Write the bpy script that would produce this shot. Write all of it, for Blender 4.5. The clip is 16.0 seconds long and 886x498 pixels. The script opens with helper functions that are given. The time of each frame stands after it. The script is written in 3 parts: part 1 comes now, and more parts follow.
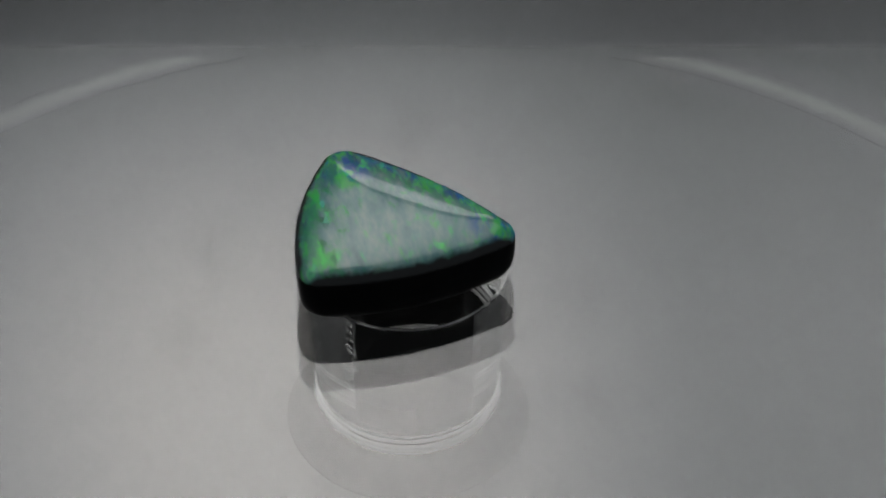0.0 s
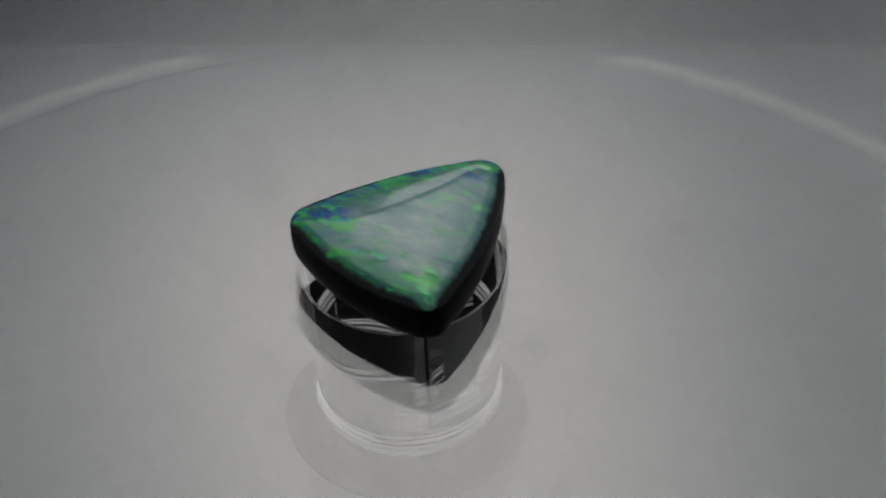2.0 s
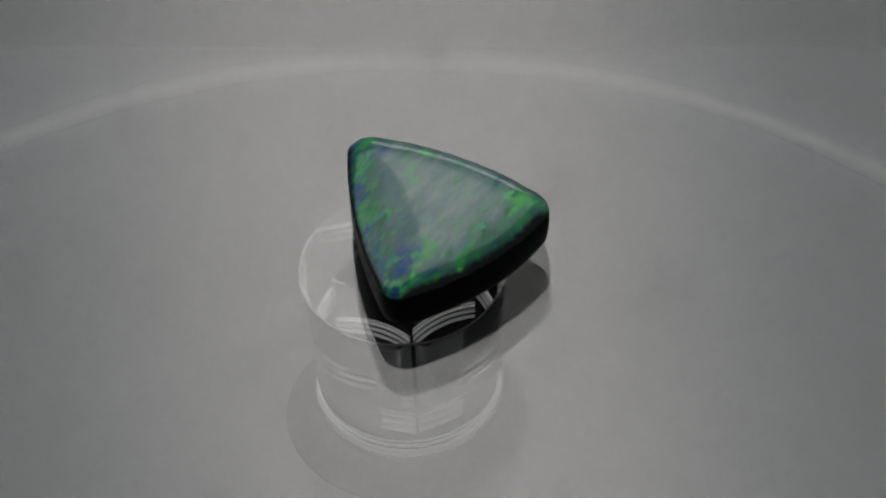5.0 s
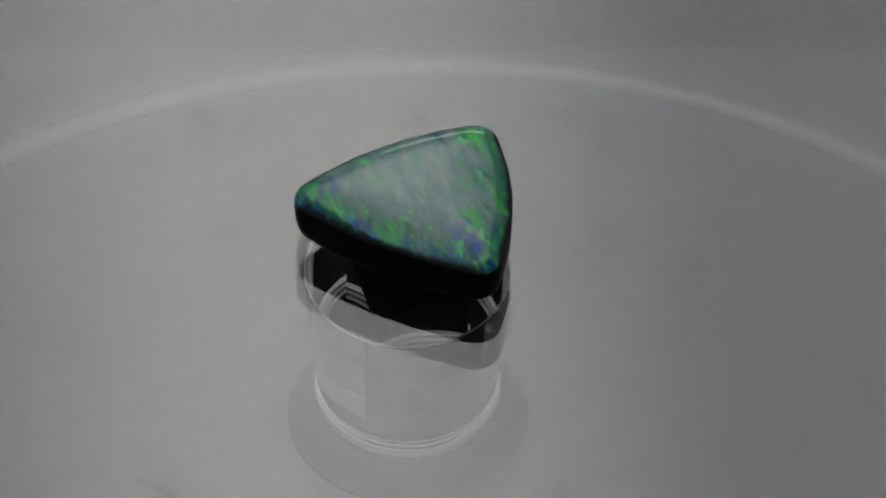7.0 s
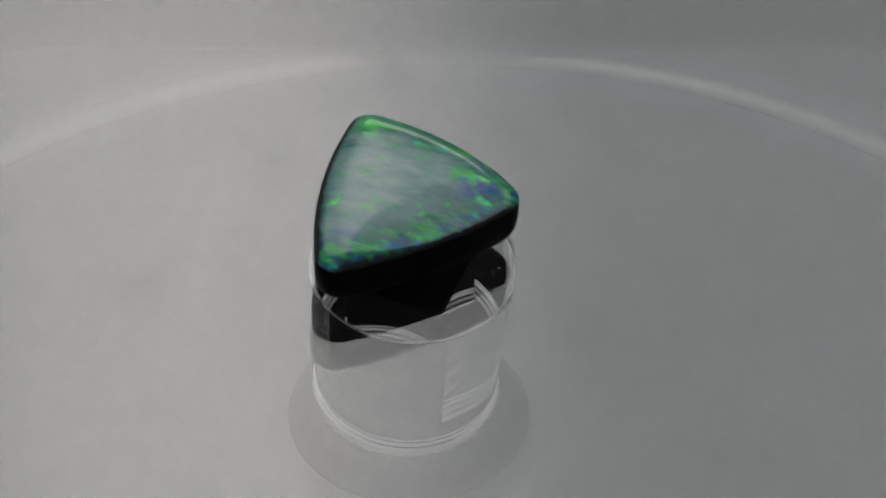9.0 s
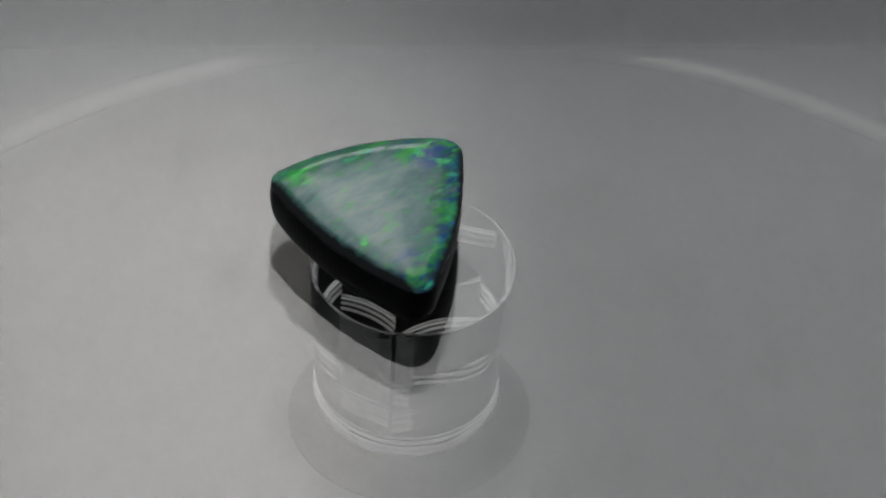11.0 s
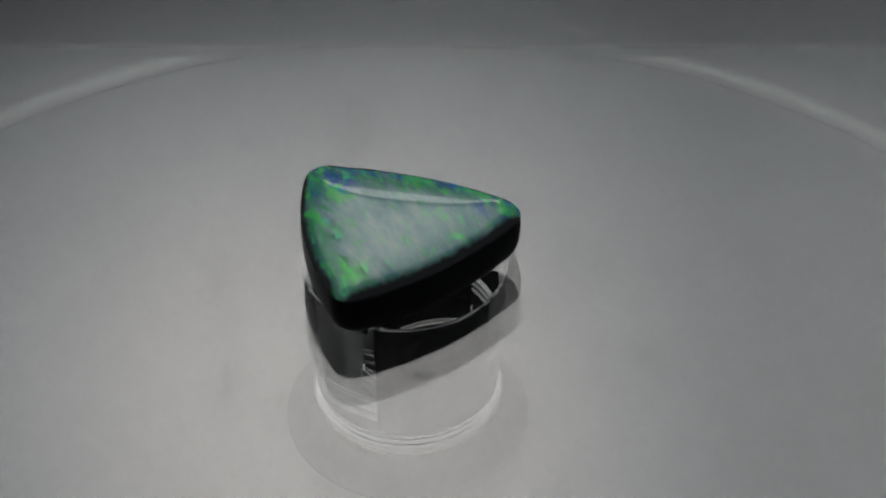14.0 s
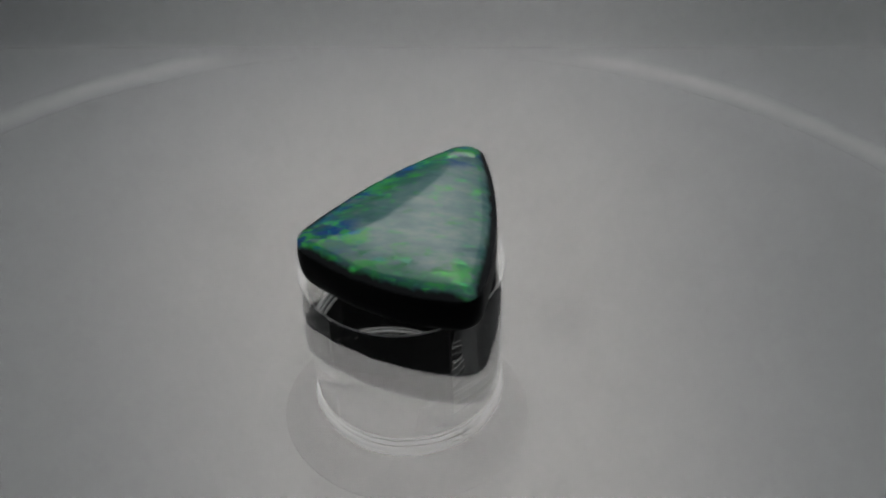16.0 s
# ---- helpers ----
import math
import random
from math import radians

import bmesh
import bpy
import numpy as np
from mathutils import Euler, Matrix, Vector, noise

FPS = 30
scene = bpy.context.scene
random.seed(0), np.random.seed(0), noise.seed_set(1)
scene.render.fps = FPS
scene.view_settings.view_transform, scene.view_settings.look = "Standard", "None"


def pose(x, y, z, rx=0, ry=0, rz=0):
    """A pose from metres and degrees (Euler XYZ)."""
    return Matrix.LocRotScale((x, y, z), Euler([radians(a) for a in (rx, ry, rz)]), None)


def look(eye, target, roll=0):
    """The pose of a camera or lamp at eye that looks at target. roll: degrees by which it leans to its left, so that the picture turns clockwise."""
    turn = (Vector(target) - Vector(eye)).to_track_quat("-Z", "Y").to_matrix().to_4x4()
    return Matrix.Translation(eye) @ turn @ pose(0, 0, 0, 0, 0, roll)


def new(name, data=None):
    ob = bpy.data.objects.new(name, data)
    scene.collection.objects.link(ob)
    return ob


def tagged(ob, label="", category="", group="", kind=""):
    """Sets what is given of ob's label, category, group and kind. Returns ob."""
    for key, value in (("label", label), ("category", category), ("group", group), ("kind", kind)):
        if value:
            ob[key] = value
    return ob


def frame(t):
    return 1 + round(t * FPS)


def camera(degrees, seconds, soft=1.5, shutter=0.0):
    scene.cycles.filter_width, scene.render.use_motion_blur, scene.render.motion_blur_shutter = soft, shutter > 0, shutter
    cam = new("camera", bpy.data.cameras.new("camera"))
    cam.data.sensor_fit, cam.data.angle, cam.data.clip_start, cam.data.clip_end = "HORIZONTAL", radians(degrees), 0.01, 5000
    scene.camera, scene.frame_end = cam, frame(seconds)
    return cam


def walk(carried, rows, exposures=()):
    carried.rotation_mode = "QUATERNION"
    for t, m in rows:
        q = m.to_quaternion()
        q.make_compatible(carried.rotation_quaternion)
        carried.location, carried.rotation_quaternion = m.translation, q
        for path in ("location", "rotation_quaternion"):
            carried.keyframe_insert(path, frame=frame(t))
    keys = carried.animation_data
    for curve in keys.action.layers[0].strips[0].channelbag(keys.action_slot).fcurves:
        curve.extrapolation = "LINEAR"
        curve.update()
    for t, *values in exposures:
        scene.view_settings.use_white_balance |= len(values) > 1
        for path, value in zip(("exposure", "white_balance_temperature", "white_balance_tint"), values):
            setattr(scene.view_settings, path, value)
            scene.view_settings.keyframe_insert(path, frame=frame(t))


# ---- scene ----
# A cabochon of opal turns on a clear plate. Lengths are given in millimetres and turned into metres by MM.
MM = 0.001
RATE = 26.95          # degrees a second, anticlockwise from above
TILT = -2.8           # the plate sits a little askew on its spindle
PIVOT = -23.8         # height of the point about which it wobbles
LEAN = 1.17           # how far the plate's middle leans off the axis
ELEV = 45.2

cam = camera(12.0, 16.0, soft=2.3)
eye_far = 382.7 * MM
target = Vector((3.3 * MM, 0, 0.05 * MM))
eye = target + eye_far * Vector((0, -math.cos(radians(ELEV)), math.sin(radians(ELEV))))
EYE = look(eye, target)
# the camera's own exposure drifts a little as the bright plate swings past
DRIFT = [(0, 0.08), (2, 0.0), (3, -0.1), (4, -0.29), (7, -0.2), (8, -0.12), (8.5, -0.06), (9, 0.1), (11.5, 0.06), (13, 0.12), (14, 0.08), (15, 0.05), (15.5, 0.0), (16, -0.15)]
walk(cam, [(0, EYE), (16, EYE)], DRIFT)

# ---- world and light ----
world = bpy.data.worlds.new("studio_dark")
scene.world = world
world.use_nodes = True
world.node_tree.nodes["Background"].inputs["Color"].default_value = (0.9, 0.95, 1.0, 1)
world.node_tree.nodes["Background"].inputs["Strength"].default_value = 0.12
SOFTBOX_GLOW = 2.3
STRIP_GLOW = 2.0


# ---- materials ----
def material(name):
    mat = bpy.data.materials.new(name)
    mat.use_nodes = True
    nodes = mat.node_tree.nodes
    return mat, nodes, mat.node_tree.links, nodes["Principled BSDF"]


def node(nodes, kind, **values):
    made = nodes.new(kind)
    for key, value in values.items():
        made.inputs[key.replace("_", " ")].default_value = value
    return made


def ramp(nodes, stops):
    made = nodes.new("ShaderNodeValToRGB")
    marks = made.color_ramp.elements
    while len(marks) < len(stops):
        marks.new(0.5)
    for mark, (at, colour) in zip(marks, stops):
        mark.position = at
        mark.color = colour if len(colour) == 4 else (*colour, 1)
    return made


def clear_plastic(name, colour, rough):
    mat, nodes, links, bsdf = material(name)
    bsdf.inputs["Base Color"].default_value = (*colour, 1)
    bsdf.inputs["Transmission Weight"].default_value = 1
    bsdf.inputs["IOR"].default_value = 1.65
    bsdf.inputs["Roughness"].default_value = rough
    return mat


def dull(name, colour, rough=0.6, grain=400.0, amount=0.25, bump=0.1):
    mat, nodes, links, bsdf = material(name)
    where = nodes.new("ShaderNodeTexCoord")
    fine = node(nodes, "ShaderNodeTexNoise", Scale=grain, Detail=6.0)
    broad = node(nodes, "ShaderNodeTexNoise", Scale=grain / 12, Detail=3.0)
    for tex in (fine, broad):
        links.new(where.outputs["Object"], tex.inputs["Vector"])
    both = nodes.new("ShaderNodeMath")
    both.operation = "MULTIPLY"
    links.new(fine.outputs["Fac"], both.inputs[0])
    links.new(broad.outputs["Fac"], both.inputs[1])
    tone = ramp(nodes, [(0.1, [c * (1 - amount) for c in colour]), (0.45, [min(1, c * (1 + amount)) for c in colour])])
    links.new(both.outputs[0], tone.inputs["Fac"])
    links.new(tone.outputs["Color"], bsdf.inputs["Base Color"])
    bsdf.inputs["Roughness"].default_value = rough
    rise = node(nodes, "ShaderNodeBump", Strength=bump, Distance=0.0002)
    links.new(fine.outputs["Fac"], rise.inputs["Height"])
    links.new(rise.outputs["Normal"], bsdf.inputs["Normal"])
    return mat


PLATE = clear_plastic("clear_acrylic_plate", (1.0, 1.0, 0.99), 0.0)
HUB = clear_plastic("clear_resin_hub", (0.9, 0.91, 0.91), 0.0)
HUB.node_tree.nodes["Principled BSDF"].inputs["IOR"].default_value = 1.49


def uneven(mat):
    """The polished face is not quite flat, so that what it mirrors wavers a little."""
    nodes, links = mat.node_tree.nodes, mat.node_tree.links
    where = nodes.new("ShaderNodeTexCoord")
    broad = node(nodes, "ShaderNodeTexNoise", Scale=110.0, Detail=3.0, Roughness=0.6)
    links.new(where.outputs["Object"], broad.inputs["Vector"])
    rise = node(nodes, "ShaderNodeBump", Strength=1.0, Distance=0.000006)
    links.new(broad.outputs["Fac"], rise.inputs["Height"])
    links.new(rise.outputs["Normal"], nodes["Principled BSDF"].inputs["Normal"])


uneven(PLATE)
WINDOW = clear_plastic("added_smoked_window", (0.9, 0.9, 0.9), 0.0)
WINDOW.node_tree.nodes["Principled BSDF"].inputs["IOR"].default_value = 1.2
BASE = dull("matt_black_plastic", (0.012, 0.012, 0.012), 0.8, 900)
BASE.node_tree.nodes["Principled BSDF"].inputs["Specular IOR Level"].default_value = 0.1
# grey of the added disc that carries the rim's painted reflection
RING_DISC = dull("dark_grey_ring_disc", (0.065, 0.065, 0.065), 0.8, 400, 0.2)
RING_DISC.node_tree.nodes["Principled BSDF"].inputs["Specular IOR Level"].default_value = 0.1


def band_material():
    """Plate-rim reflection painted as a ring, palest along its middle, faded at its edges."""
    mat, nodes, links, bsdf = material("reflected_rim")
    where = nodes.new("ShaderNodeTexCoord")
    flat = nodes.new("ShaderNodeVectorMath")
    flat.operation = "MULTIPLY"
    flat.inputs[1].default_value = (1, 1, 0)
    links.new(where.outputs["Object"], flat.inputs[0])
    reach = nodes.new("ShaderNodeVectorMath")
    reach.operation = "LENGTH"
    links.new(flat.outputs[0], reach.inputs[0])
    speck = node(nodes, "ShaderNodeTexNoise", Scale=180.0, Detail=4.0)
    links.new(where.outputs["Object"], speck.inputs["Vector"])
    shift = nodes.new("ShaderNodeMath")
    shift.operation = "MULTIPLY_ADD"
    shift.inputs[1].default_value = 0.0006
    links.new(speck.outputs["Fac"], shift.inputs[0])
    links.new(reach.outputs["Value"], shift.inputs[2])
    across = nodes.new("ShaderNodeMapRange")
    across.inputs["From Min"].default_value = 0.0836 - 0.0014
    across.inputs["From Max"].default_value = 0.0836 + 0.002
    links.new(shift.outputs[0], across.inputs["Value"])
    tone = ramp(nodes, [(0.0, (0.065, 0.065, 0.065)), (0.3, (0.17, 0.168, 0.16)), (0.5, (0.27, 0.265, 0.255)), (0.7, (0.17, 0.168, 0.16)), (1.0, (0.065, 0.065, 0.065))])
    tone.color_ramp.interpolation = "EASE"
    links.new(across.outputs["Result"], tone.inputs["Fac"])
    links.new(tone.outputs["Color"], bsdf.inputs["Base Color"])
    bsdf.inputs["Roughness"].default_value = 0.8
    bsdf.inputs["Specular IOR Level"].default_value = 0.1
    return mat


BAND = band_material()
FROST = dull("black_painted_hub_foot", (0.012, 0.012, 0.012), 0.8, 2500, 0.3, 0.2)
FROST.node_tree.nodes["Principled BSDF"].inputs["Specular IOR Level"].default_value = 0.05
TOOLED_GLINT = dull("pale_tooled_glint", (0.93, 0.92, 0.9), 0.45, 600, 0.25, 0.1)
RIM = dull("frosted_plate_edge", (0.5, 0.5, 0.49), 0.6, 900, 0.1, 0.1)
EDGE = dull("lit_grey_edge", (0.075, 0.075, 0.075), 0.5, 300, 0.6)
DULL_BLACK = dull("dull_black", (0.015, 0.015, 0.015), 0.9, 900)
DULL_BLACK.node_tree.nodes["Principled BSDF"].inputs["Specular IOR Level"].default_value = 0.1
TABLE = dull("black_cloth", (0.02, 0.02, 0.02), 0.9, 500)
METAL = dull("black_metal", (0.02, 0.02, 0.022), 0.4, 300)
SCRATCH = dull("scratch_dust", (0.16, 0.15, 0.14), 0.8, 3000)
PALE_SCRATCH = dull("pale_scratch", (0.6, 0.6, 0.6), 0.8, 3000)


def worn(mat, low, high):
    """Lets the surface show through between a scratch's broken strokes."""
    nodes, links = mat.node_tree.nodes, mat.node_tree.links
    where = nodes.new("ShaderNodeTexCoord")
    tex = node(nodes, "ShaderNodeTexNoise", Scale=1700.0, Detail=5.0)
    links.new(where.outputs["Object"], tex.inputs["Vector"])
    made = nodes.new("ShaderNodeMapRange")
    for key, value in (("From Min", 0.35), ("From Max", 0.65), ("To Min", low), ("To Max", high)):
        made.inputs[key].default_value = value
    links.new(tex.outputs["Fac"], made.inputs["Value"])
    links.new(made.outputs["Result"], nodes["Principled BSDF"].inputs["Alpha"])


HAZE = dull("scratch_haze", (0.12, 0.115, 0.11), 0.8, 3000)
worn(HAZE, 0.05, 0.65)
worn(SCRATCH, 0.1, 0.75)
worn(PALE_SCRATCH, 0.2, 0.9)


def glow_material():
    """A lit cloth, hottest before the bulb and fading out towards its lower hem."""
    mat, nodes, links, bsdf = material("softbox_cloth")
    where = nodes.new("ShaderNodeTexCoord")
    def fade(source, near, far, start, end):
        made = nodes.new("ShaderNodeMapRange")
        made.interpolation_type = "SMOOTHSTEP"
        for key, value in (("From Min", near), ("From Max", far), ("To Min", start), ("To Max", end)):
            made.inputs[key].default_value = value
        links.new(source, made.inputs["Value"])
        return made.outputs["Result"]

    def times(a, b):
        made = nodes.new("ShaderNodeMath")
        made.operation = "MULTIPLY"
        links.new(a, made.inputs[0])
        if isinstance(b, float):
            made.inputs[1].default_value = b
        else:
            links.new(b, made.inputs[1])
        return made.outputs[0]

    split = nodes.new("ShaderNodeSeparateXYZ")
    links.new(where.outputs["Object"], split.inputs[0])
    moved = nodes.new("ShaderNodeMath")
    moved.operation = "ADD"
    moved.inputs[1].default_value = 0.018
    links.new(split.outputs["X"], moved.inputs[0])
    aside = nodes.new("ShaderNodeMath")
    aside.operation = "ABSOLUTE"
    links.new(moved.outputs[0], aside.inputs[0])
    heat = fade(aside.outputs[0], 0.012, 0.092, 1.0, 0.47)
    hem = fade(split.outputs["Y"], -0.184, -0.068, 0.005, 1.0)
    power = times(times(heat, hem), SOFTBOX_GLOW)
    bsdf.inputs["Base Color"].default_value = (0.8, 0.8, 0.8, 1)
    warmth = ramp(nodes, [(0.2, (0.905, 0.955, 1.0)), (0.95, (1.0, 0.975, 0.955))])
    links.new(times(heat, hem), warmth.inputs["Fac"])
    links.new(warmth.outputs["Color"], bsdf.inputs["Emission Color"])
    links.new(power, bsdf.inputs["Emission Strength"])
    return mat


CLOTH = glow_material()


def lamp_front():
    mat, nodes, links, bsdf = material("lamp_diffuser")
    bsdf.inputs["Base Color"].default_value = (0.8, 0.8, 0.8, 1)
    bsdf.inputs["Emission Color"].default_value = (1, 0.99, 0.97, 1)
    bsdf.inputs["Emission Strength"].default_value = STRIP_GLOW
    return mat


LAMP_FRONT = lamp_front()


def opal_material():
    """Milky opal with streaks, patches and small tilted flakes that flash green and blue as the stone turns."""
    mat, nodes, links, bsdf = material("opal_colour_bar")

    def feed(socket, value):
        if isinstance(value, (int, float)):
            socket.default_value = value
        else:
            links.new(value, socket)

    def calc(operation, *values):
        made = nodes.new("ShaderNodeMath")
        made.operation = operation
        for socket, value in zip(made.inputs, values):
            feed(socket, value)
        return made.outputs[0]

    def fade(source, start, end, low=0.0, high=1.0):
        made = nodes.new("ShaderNodeMapRange")
        made.interpolation_type = "SMOOTHSTEP"
        for key, value in (("From Min", start), ("From Max", end), ("To Min", low), ("To Max", high)):
            made.inputs[key].default_value = value
        feed(made.inputs["Value"], source)
        return made.outputs["Result"]

    def vector(operation, first, second=None, size=None):
        made = nodes.new("ShaderNodeVectorMath")
        made.operation = operation
        links.new(first, made.inputs[0])
        if isinstance(second, tuple):
            made.inputs[1].default_value = second
        elif second is not None:
            links.new(second, made.inputs[1])
        if size is not None:
            made.inputs["Scale"].default_value = size
        return made.outputs["Value" if operation in ("LENGTH", "DISTANCE") else 0]

    def cloud(at, scale, seed, detail=4.0, twist=0.4):
        made = node(nodes, "ShaderNodeTexNoise", Scale=scale, Detail=detail, Roughness=0.58, Distortion=twist)
        links.new(vector("ADD", at, (seed, seed * 0.7, seed * 0.3)), made.inputs["Vector"])
        return made.outputs["Fac"]

    def tint(fac, below, colour):
        made = nodes.new("ShaderNodeMix")
        made.data_type = "RGBA"
        feed(made.inputs[0], fac)
        links.new(below, made.inputs[6])
        if isinstance(colour, tuple):
            made.inputs[7].default_value = (*colour, 1)
        else:
            links.new(colour, made.inputs[7])
        return made.outputs[2]

    where = nodes.new("ShaderNodeTexCoord")
    at = vector("SCALE", where.outputs["Object"], size=1000.0)          # in millimetres
    flat = vector("MULTIPLY", at, (1, 1, 0))
    spun = nodes.new("ShaderNodeVectorRotate")
    spun.rotation_type = "Z_AXIS"
    spun.inputs["Angle"].default_value = radians(-12)
    links.new(at, spun.inputs["Vector"])
    grain = vector("MULTIPLY", spun.outputs[0], (1, 0.36, 1))

    zone = nodes.new("ShaderNodeVertexColor")
    zone.layer_name = "zone"
    sides = nodes.new("ShaderNodeSeparateColor")
    links.new(zone.outputs["Color"], sides.inputs["Color"])
    ragged = calc("MULTIPLY_ADD", cloud(at, 0.9, 5.0, 5.0), 1.1, -0.55)
    depth = [calc("ADD", calc("MULTIPLY", sides.outputs[i], 10.0), calc("MULTIPLY", ragged, w)) for i, w in ((0, 0.75), (1, 0.6), (2, 0.75))]

    def spot(x, y, radius):
        far = vector("DISTANCE", flat, (x, y, 0.0))
        return fade(calc("ADD", far, calc("MULTIPLY", ragged, 1.6)), radius, radius * 0.25)

    def most(*values):
        total = values[0]
        for value in values[1:]:
            total = calc("MAXIMUM", total, value)
        return total

    # the milk, paler and duller in long soft streaks
    mist = calc("ADD", calc("MULTIPLY", cloud(grain, 0.32, 2.0), 0.7), calc("MULTIPLY", cloud(grain, 1.6, 9.0, 6.0), 0.3))
    milk = ramp(nodes, [(0.36, (0.075, 0.2, 0.21)), (0.49, (0.155, 0.32, 0.31)), (0.61, (0.285, 0.425, 0.39))])
    links.new(mist, milk.inputs["Fac"])
    colour = milk.outputs["Color"]
    # teal and blue towards the sides
    rim = most(fade(depth[1], 4.2, 0.8), fade(depth[2], 1.9, 0.6, 0.0, 0.7), fade(depth[0], 1.3, 0.7, 0.0, 0.25))
    colour = tint(calc("MULTIPLY", rim, fade(cloud(grain, 0.5, 31.0), 0.36, 0.56, 0.35, 0.9)), colour, (0.012, 0.085, 0.12))
    blue = most(spot(-5.4, 3.4, 3.4), spot(7.6, -4.2, 2.8), fade(depth[1], 2.3, 0.8))
    colour = tint(calc("MULTIPLY", blue, fade(cloud(grain, 0.75, 13.0), 0.4, 0.58)), colour, (0.004, 0.1, 0.36))
    # green: broad patches on the bevel, and streaks along the other side
    lively = most(spot(2.6, 1.3, 3.0), spot(-5.6, 1.4, 2.6), spot(-7.2, -8.4, 3.2), spot(-7.6, -3.0, 3.4), calc("MULTIPLY", fade(depth[1], 4.4, 2.2), 0.8),
                  calc("MULTIPLY", fade(depth[2], 4.2, 1.6), 0.9), 0.3)
    patch = calc("ADD", calc("MULTIPLY", lively, 0.2), cloud(grain, 0.55, 41.0, 3.0))
    colour = tint(fade(patch, 0.58, 0.82, 0.0, 0.7), colour, (0.035, 0.3, 0.13))
    bright = most(spot(2.4, 1.2, 2.4), spot(-5.8, 1.8, 1.8), spot(-7.4, -8.6, 2.2))
    patch = calc("ADD", calc("ADD", calc("MULTIPLY", lively, 0.18), calc("MULTIPLY", bright, 0.12)), cloud(grain, 0.95, 57.0, 3.0))
    colour = tint(fade(patch, 0.67, 0.84, 0.0, 0.85), colour, (0.06, 0.55, 0.1))
    # black potch shows where the bar thins out at the sides
    dark = most(fade(depth[0], 0.95, 0.4), fade(depth[1], 0.75, 0.05), fade(depth[2], 0.8, 0.25))
    links.new(tint(dark, colour, (0.003, 0.005, 0.006)), bsdf.inputs["Base Color"])
    bsdf.inputs["Roughness"].default_value = 0.2
    bsdf.inputs["IOR"].default_value = 1.45
    bsdf.inputs["Coat Weight"].default_value = 0.5
    bsdf.inputs["Coat Roughness"].default_value = 0.03

    # flakes: each cell lies at a slant of its own
    warped = vector("ADD", grain, vector("SCALE", at, size=0.12))
    cells = node(nodes, "ShaderNodeTexVoronoi", Scale=1.5, Randomness=1.0)
    shake = node(nodes, "ShaderNodeTexNoise", Scale=1.3, Detail=4.0)
    links.new(grain, shake.inputs["Vector"])
    links.new(vector("ADD", warped, vector("SCALE", shake.outputs["Color"], size=0.9)), cells.inputs["Vector"])
    slant = vector("MULTIPLY", vector("SUBTRACT", cells.outputs["Color"], (0.5, 0.5, 0.5)), (0.95, 0.95, 0.0))
    lean = nodes.new("ShaderNodeVectorTransform")
    lean.vector_type, lean.convert_from, lean.convert_to = "NORMAL", "OBJECT", "WORLD"
    links.new(vector("ADD", vector("MULTIPLY", where.outputs["Normal"], (0.5, 0.5, 1.0)), slant), lean.inputs[0])
    flake = nodes.new("ShaderNodeBsdfPrincipled")
    flake.inputs["Metallic"].default_value = 1.0
    flake.inputs["Roughness"].default_value = 0.36
    links.new(lean.outputs[0], flake.inputs["Normal"])
    pick = nodes.new("ShaderNodeSeparateColor")
    links.new(cells.outputs["Color"], pick.inputs["Color"])
    hue = ramp(nodes, [(0.0, (0.02, 0.42, 0.1)), (0.5, (0.07, 0.6, 0.06)), (0.85, (0.02, 0.3, 0.3)), (1.0, (0.02, 0.1, 0.6))])
    links.new(calc("ADD", calc("MULTIPLY", pick.outputs[2], 0.8), calc("MULTIPLY", blue, 0.35)), hue.inputs["Fac"])
    links.new(hue.outputs["Color"], flake.inputs["Base Color"])
    lit = calc("MULTIPLY", fade(calc("ADD", cloud(grain, 1.5, 71.0, 6.0), calc("MULTIPLY", lively, 0.14)), 0.56, 0.78), calc("SUBTRACT", 1.0, dark))
    mixed = nodes.new("ShaderNodeMixShader")
    links.new(calc("MULTIPLY", lit, 0.5), mixed.inputs[0])
    links.new(bsdf.outputs[0], mixed.inputs[1])
    links.new(flake.outputs[0], mixed.inputs[2])
    links.new(mixed.outputs[0], nodes["Material Output"].inputs["Surface"])
    return mat


OPAL = opal_material()
POTCH = dull("black_potch", (0.003, 0.003, 0.0035), 0.4, 1500, 0.5, 0.05)
POTCH.node_tree.nodes["Principled BSDF"].inputs["Specular IOR Level"].default_value = 0.1


# ---- builders ----
def part(name, bm, mat, parent=None, label="", smooth=True):
    mesh = bpy.data.meshes.new(name)
    bmesh.ops.recalc_face_normals(bm, faces=bm.faces)
    bm.to_mesh(mesh)
    bm.free()
    mesh.materials.append(mat)
    for face in mesh.polygons:
        face.use_smooth = smooth
    ob = new(name, mesh)
    if parent is not None:
        ob.parent = parent
    if label:
        tagged(ob, label)
    return ob


